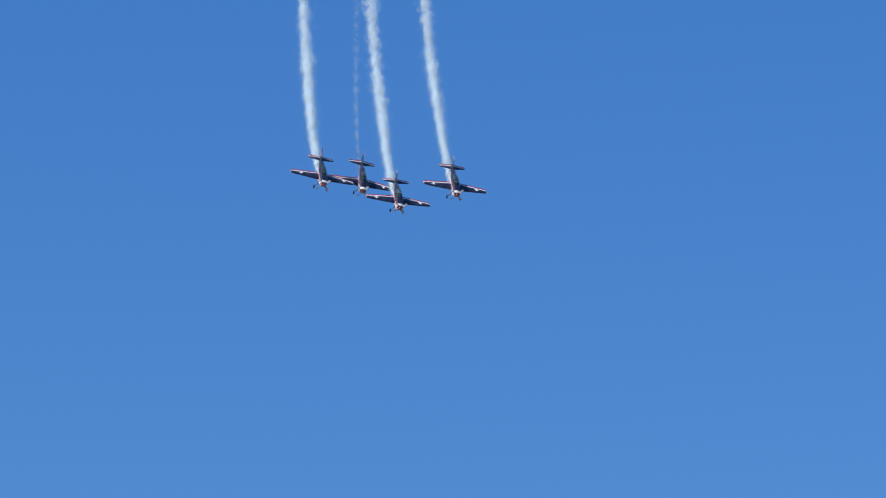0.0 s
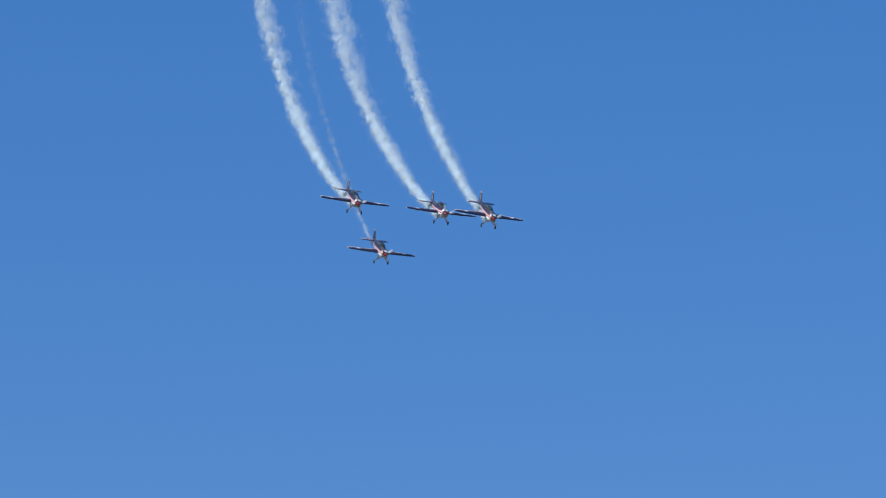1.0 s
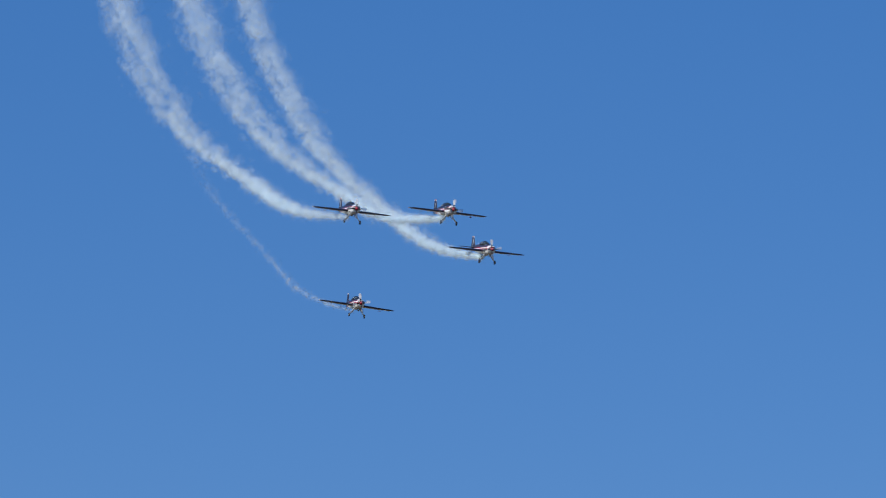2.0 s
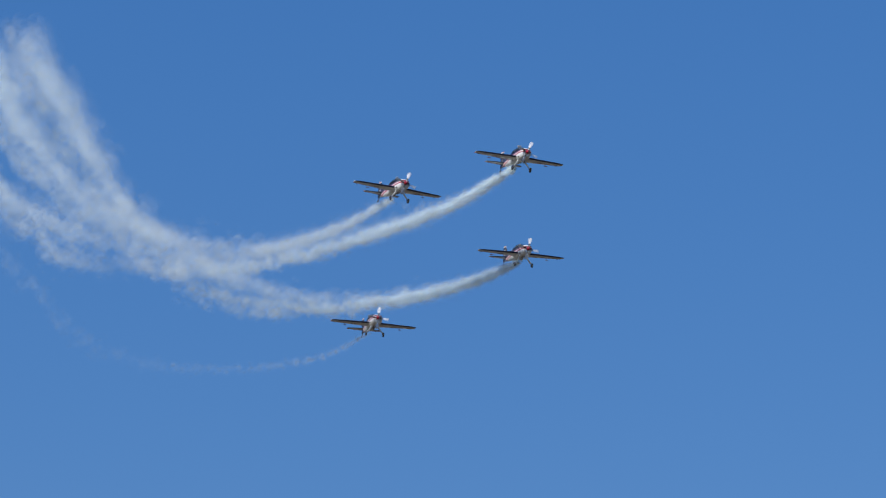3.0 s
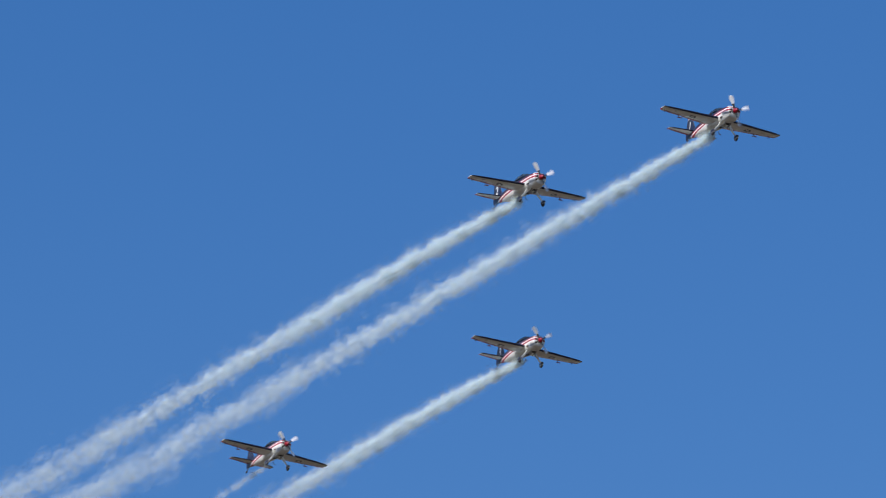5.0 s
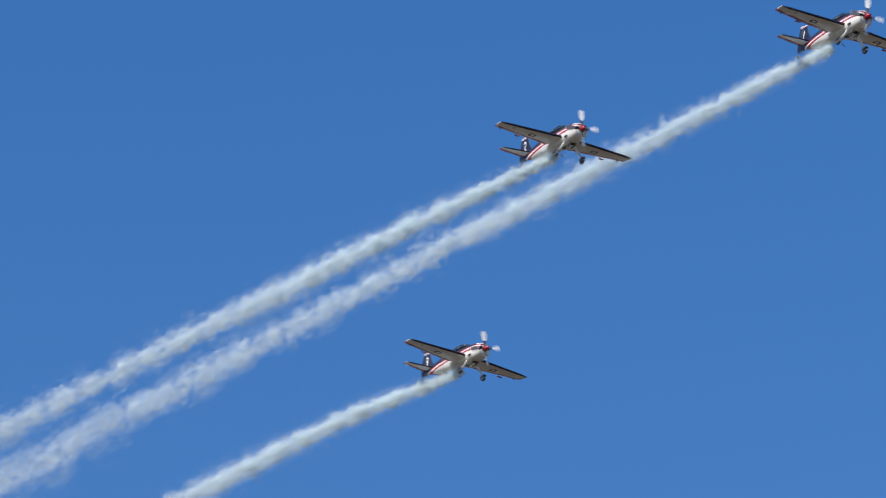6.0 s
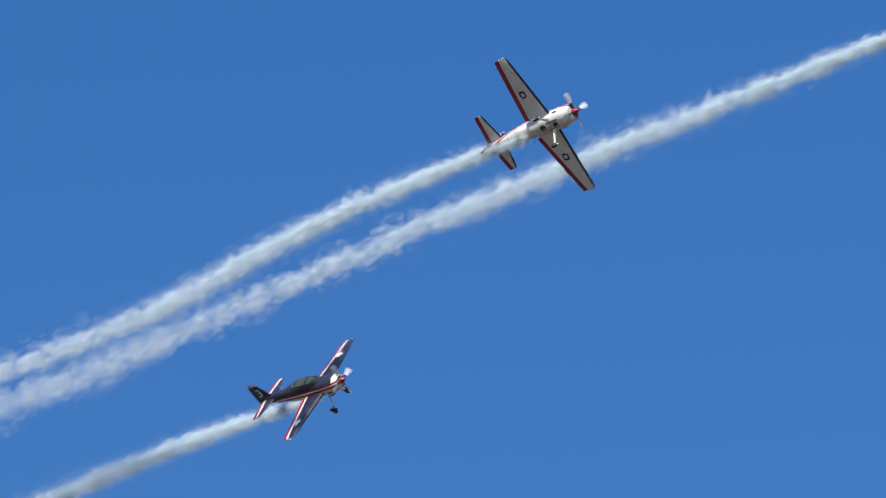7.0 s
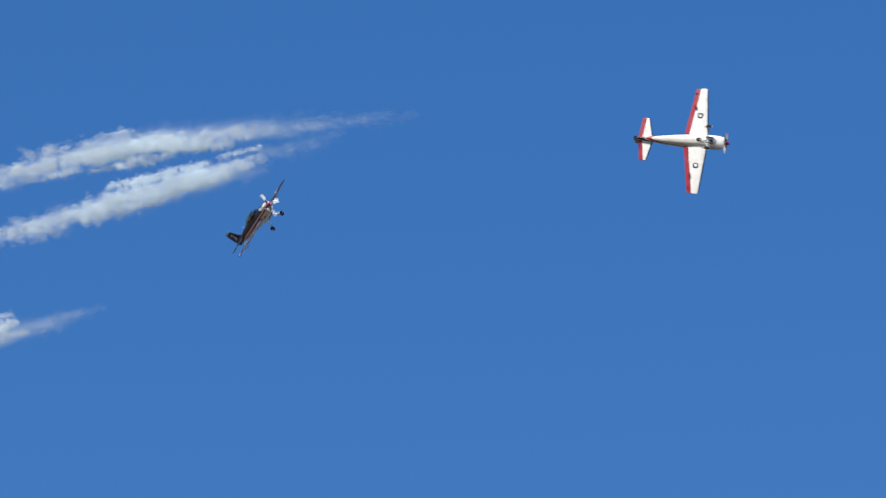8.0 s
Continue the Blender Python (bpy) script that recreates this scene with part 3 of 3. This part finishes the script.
# ---- the aeroplanes ----
FLIGHTS = {"1": FLIGHT_LEAD, "2": FLIGHT_SECOND, "3": FLIGHT_THIRD, "": FLIGHT_SLOT}
LABELS = {
    "1": "red, white and navy aerobatic aeroplane leading the formation, trailing smoke",
    "2": "red, white and navy aerobatic aeroplane rolling to show its belly",
    "3": "red, white and navy aerobatic aeroplane rolling to show its back",
    "": "red, white and navy aerobatic aeroplane in the slot, with thin smoke",
}
PLANES = {number: aeroplane(number, LABELS[number]) for number in FLIGHTS}


# ---- the smoke ----
def between(rows, t):
    """Rows of (seconds, numbers...) at t, gliding."""
    i = max(0, min(len(rows) - 2, sum(1 for r in rows if r[0] <= t) - 1))
    a, b = rows[i], rows[i + 1]
    before, after = rows[max(i - 1, 0)], rows[min(i + 2, len(rows) - 1)]
    h = b[0] - a[0]
    u = (t - a[0]) / h
    out = []
    for k in range(1, len(a)):
        d = (b[k] - a[k]) / h
        h0, h1 = a[0] - before[0], after[0] - b[0]
        ma = h * (((a[k] - before[k]) / h0 * h + d * h0) / (h + h0) if h0 else d)
        mb = h * (((after[k] - b[k]) / h1 * h + d * h1) / (h + h1) if h1 else d)
        out.append((2 * u ** 3 - 3 * u * u + 1) * a[k] + (u ** 3 - 2 * u * u + u) * ma + (3 * u * u - 2 * u ** 3) * b[k] + (u ** 3 - u * u) * mb)
    return out


# zoom-out fitted as depth along the camera's axis: seconds, log of zoom
ZOOM_OUT = [(0, 0), (6.3, 0), (6.55, -0.005), (6.7, -0.05), (7.0, -0.168), (7.2, -0.28), (7.5, -0.475), (7.7, -0.585), (8.0, -0.705)]


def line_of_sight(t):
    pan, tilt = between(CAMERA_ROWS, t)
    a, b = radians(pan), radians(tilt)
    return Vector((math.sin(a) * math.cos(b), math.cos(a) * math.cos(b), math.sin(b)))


def zoom_factor(t):
    return math.exp(between(ZOOM_OUT, t)[0]) if t > 6.3 else 1.0


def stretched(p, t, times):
    """The place p with its depth along the line of sight at t multiplied, to fit the camera's view."""
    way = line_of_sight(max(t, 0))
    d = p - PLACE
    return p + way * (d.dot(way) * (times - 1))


def smoke_line(rows, skipped=()):
    """The line along which a plane leaves its smoke: seconds and place, just under its belly, zoom depth undone."""
    out = []
    for t, x, y, z, rx, ry, rz in rows:
        if t in skipped:  # rows fitted to the camera's view run uneven there
            continue
        m = pose(x, y, z, rx, ry, rz)
        p = stretched(Vector((x, y, z)), t, zoom_factor(t)) - m.to_3x3().col[2] * 0.82
        out.append((t, *p))
    return out


def blob(seed):
    """A small uneven ball of smoke: points and faces."""
    rng = np.random.default_rng(seed)
    bm = bmesh.new()
    bmesh.ops.create_icosphere(bm, subdivisions=2, radius=1.0)
    off = Vector(rng.uniform(-50, 50, 3))
    for v in bm.verts:
        v.co *= 1 + 0.45 * noise.noise(v.co * 1.3 + off)
    points = np.array([v.co[:] for v in bm.verts])
    faces = np.array([[v.index for v in f.verts] for f in bm.faces])
    bm.free()
    return points, faces


BLOBS = [blob(i) for i in range(5)]


def puff(length, radius, count, streak, rng, material, parent):
    """A rigid length of smoke along x: many thin uneven balls that overlap, close in the middle and sparse outside."""
    points, faces, first = [], [], 0
    for k in range(count):
        p, f = BLOBS[rng.integers(len(BLOBS))]
        r = radius * min(1.1, abs(rng.normal(0, 0.5)))
        a = rng.uniform(0, 2 * math.pi)
        at = np.array([rng.uniform(-0.65, 0.65) * length, r * math.cos(a), r * math.sin(a)])
        size = radius * rng.uniform(0.14, 0.40) * (1 - 0.4 * min(1, r / radius))
        turn = np.linalg.qr(rng.normal(size=(3, 3)))[0]
        points.append(p @ turn * (size * np.array([streak, 1, 1])) + at)
        faces.append(f + first)
        first += len(p)
    me = bpy.data.meshes.new("puff")
    me.from_pydata(np.concatenate(points).tolist(), [], np.concatenate(faces).tolist())
    me.polygons.foreach_set("use_smooth", [True] * len(me.polygons))
    me.materials.append(material)
    ob = new("puff", me)
    ob.parent = parent
    return tagged(ob, kind="stuff")


STEP = 0.055  # seconds of flight in one length of smoke
# oldest smoke, when its last trickle stops, how long it trickles, width, thickness
SMOKE_ON = {"1": (2.9, 7.40, 0.09, 1.0, 1.0), "2": (2.9, 7.74, 0.11, 1.0, 1.0), "3": (2.8, 7.64, 0.12, 0.95, 1.0), "": (2.4, 9.0, 0.1, 0.75, 0.12)}
LOOSENING = {"1": 0.8, "2": 1.0, "3": 1.8, "": 0.6}  # metres a second by which the end drifts apart
TRAIL_DROP = {"1": 0.4, "2": 0.1, "3": 0.2, "": 0.0}  # metres a second in level flight, fitted to the camera's view
LATE_SHIFT = {"1": -1.8, "2": 2.0, "3": -3.0, "": 0.0}  # metres a second up or down in the last second, fitted to the camera's view
SETTLING = {"1": 0.44, "2": 0.32, "3": 0.18, "": 0.1}  # seconds of flight by which the end thins
SMOKE_LABEL = {
    "1": "dense white smoke trail hanging behind the leading aeroplane",
    "2": "white smoke trail that thins and thickens behind the second aeroplane",
    "3": "white smoke trail hanging behind the third aeroplane",
    "": "faint broken smoke trail hanging behind the slot aeroplane",
}
LAPSES = {"1": [], "2": [(382, 500, 8, 0.8)], "3": [], "": [(372, 425, 6, 0.5), (430, 520, 8, 0.45)]}
TRAILS = {}
for number, (oldest, off, trickle, wide, thick) in SMOKE_ON.items():
    rng = np.random.default_rng(7 + len(TRAILS))
    trail = tagged(new("smoke_trail"), SMOKE_LABEL[number], "smoke", "four smoke trails", "stuff")
    thin = min(1.0, 2.5 * thick)
    covers = [(upto, c * thin, smoke_cover("smoke", c * thin, LAPSES[number])) for upto, c in ((0.3, 0.18), (0.9, 0.14), (9, 0.07))]
    faint = smoke_cover("smoke_trickle", 0.018)
    veil = smoke_cover("smoke_veil", 0.06, LAPSES[number])
    lengths, age = [], 0.045
    while age < oldest:
        radius = 1.5 * wide * (0.16 + 0.3 * (1 - math.exp(-age / 0.06)) + 0.62 * age + 0.06 * age * age)
        depth = thick * (1.5 * math.exp(-age / 0.56) + 0.9 * math.exp(-age / 0.12) + 0.02)  # how much light the smoke of that age stops
        c, cover = next((c, m) for upto, c, m in covers if age < upto)
        count = depth * 11.5 / (0.37 * c * radius / wide)
        pieces = 6 if age < 0.9 else 4
        for k in range(pieces):
            ob = puff(62 * STEP, radius, max(4, int(count / pieces)), 1.05 + 0.3 * age, rng, cover, trail)
            a = rng.uniform(0, 2 * math.pi)
            early = trickle + 0.09 * rng.uniform() ** 1.5
            lengths.append((ob, age, rng.uniform(0, 360), early, False, (math.cos(a), math.sin(a)), 0.06 * radius, rng.uniform(0.1, 1.0) * LOOSENING[number], rng.uniform(-0.4, 0.35)))
        if age < 0.5 and thick > 0.5:  # the last trickle after the pump has shut
            for k in range(6):
                ob = puff(62 * STEP, 0.25 + 1.15 * radius, 34, 1.6, rng, faint, trail)
                lengths.append((ob, age, rng.uniform(0, 360), trickle * rng.uniform(), True, (0, 0), 0.0, 0.0, 0.0))
        if 0.25 < age < 2.6 and thick > 0.5:  # the veil that the wings' wake draws out of the trail
            ob = puff(62 * STEP, 1.4 * radius, 18, 1.5 + 0.6 * age, rng, veil, trail)
            lengths.append((ob, age, rng.uniform(0, 360), trickle, False, (0, 0), 0.0, 0.0, 1.0))
        age += STEP
    TRAILS[number] = lengths


# ---- what moves ----
def motions():
    for number, rows in FLIGHTS.items():
        plane, prop = PLANES[number]
        walk(plane, [(t, pose(x, y, z, rx, ry, rz)) for t, x, y, z, rx, ry, rz in rows if t >= 0])
        start = 40 + 6 * list(FLIGHTS).index(number)
        walk(prop, [(k / FPS, pose(2.06, 0, 0, start + 89.3 * k, 0, 0)) for k in range(8 * FPS + 1)])
        line = smoke_line(rows, (6.2, 6.7, 7.0) if number == "1" else ())
        off, late_shift, down = SMOKE_ON[number][1], LATE_SHIFT[number], TRAIL_DROP[number]
        for ob, age, roll, early, late, (across, over), aside, drift, wake in TRAILS[number]:
            keys = []
            for k in range(41):
                t = 0.2 * k
                stop = off - early
                settle = min(1.0, max(0.0, t - stop) / (0.7 if late else 0.35))  # the narrow fresh end falls back into the wider smoke
                left = min(t, stop) - age - settle * max(0.0, SETTLING[number] * (0.6 + 0.6 * roll / 360) - age)
                p, q = Vector(between(line, left)), Vector(between(line, left + 0.03))
                way = (q - p).normalized()
                beside = way.cross(Vector((0, 0, 1))).normalized()
                turn = (Vector(between(line, left + 0.5)) + Vector(between(line, left - 0.5)) - 2 * p) / 0.25
                spread = aside + drift * max(0.0, t - 7.15)  # the smoke left behind drifts apart
                # depth along the camera's axis stands in for the zoom-out
                p = stretched(p, t, 1 / zoom_factor(t)) + (beside * across + beside.cross(way) * over) * spread + turn * (0.08 * wake * age) + Vector((0, 0, late_shift * min(0.85, max(0.0, t - 7.15)) * min(1.0, age / 0.4) - down * min(age, 1.2) * min(1.0, max(0.0, left - 3.0))))
                keys.append((t, Matrix.Translation(p) @ way.to_track_quat("X", "Z").to_matrix().to_4x4() @ pose(0, 0, 0, roll, 0, 0)))
            walk(ob, keys)


motions()
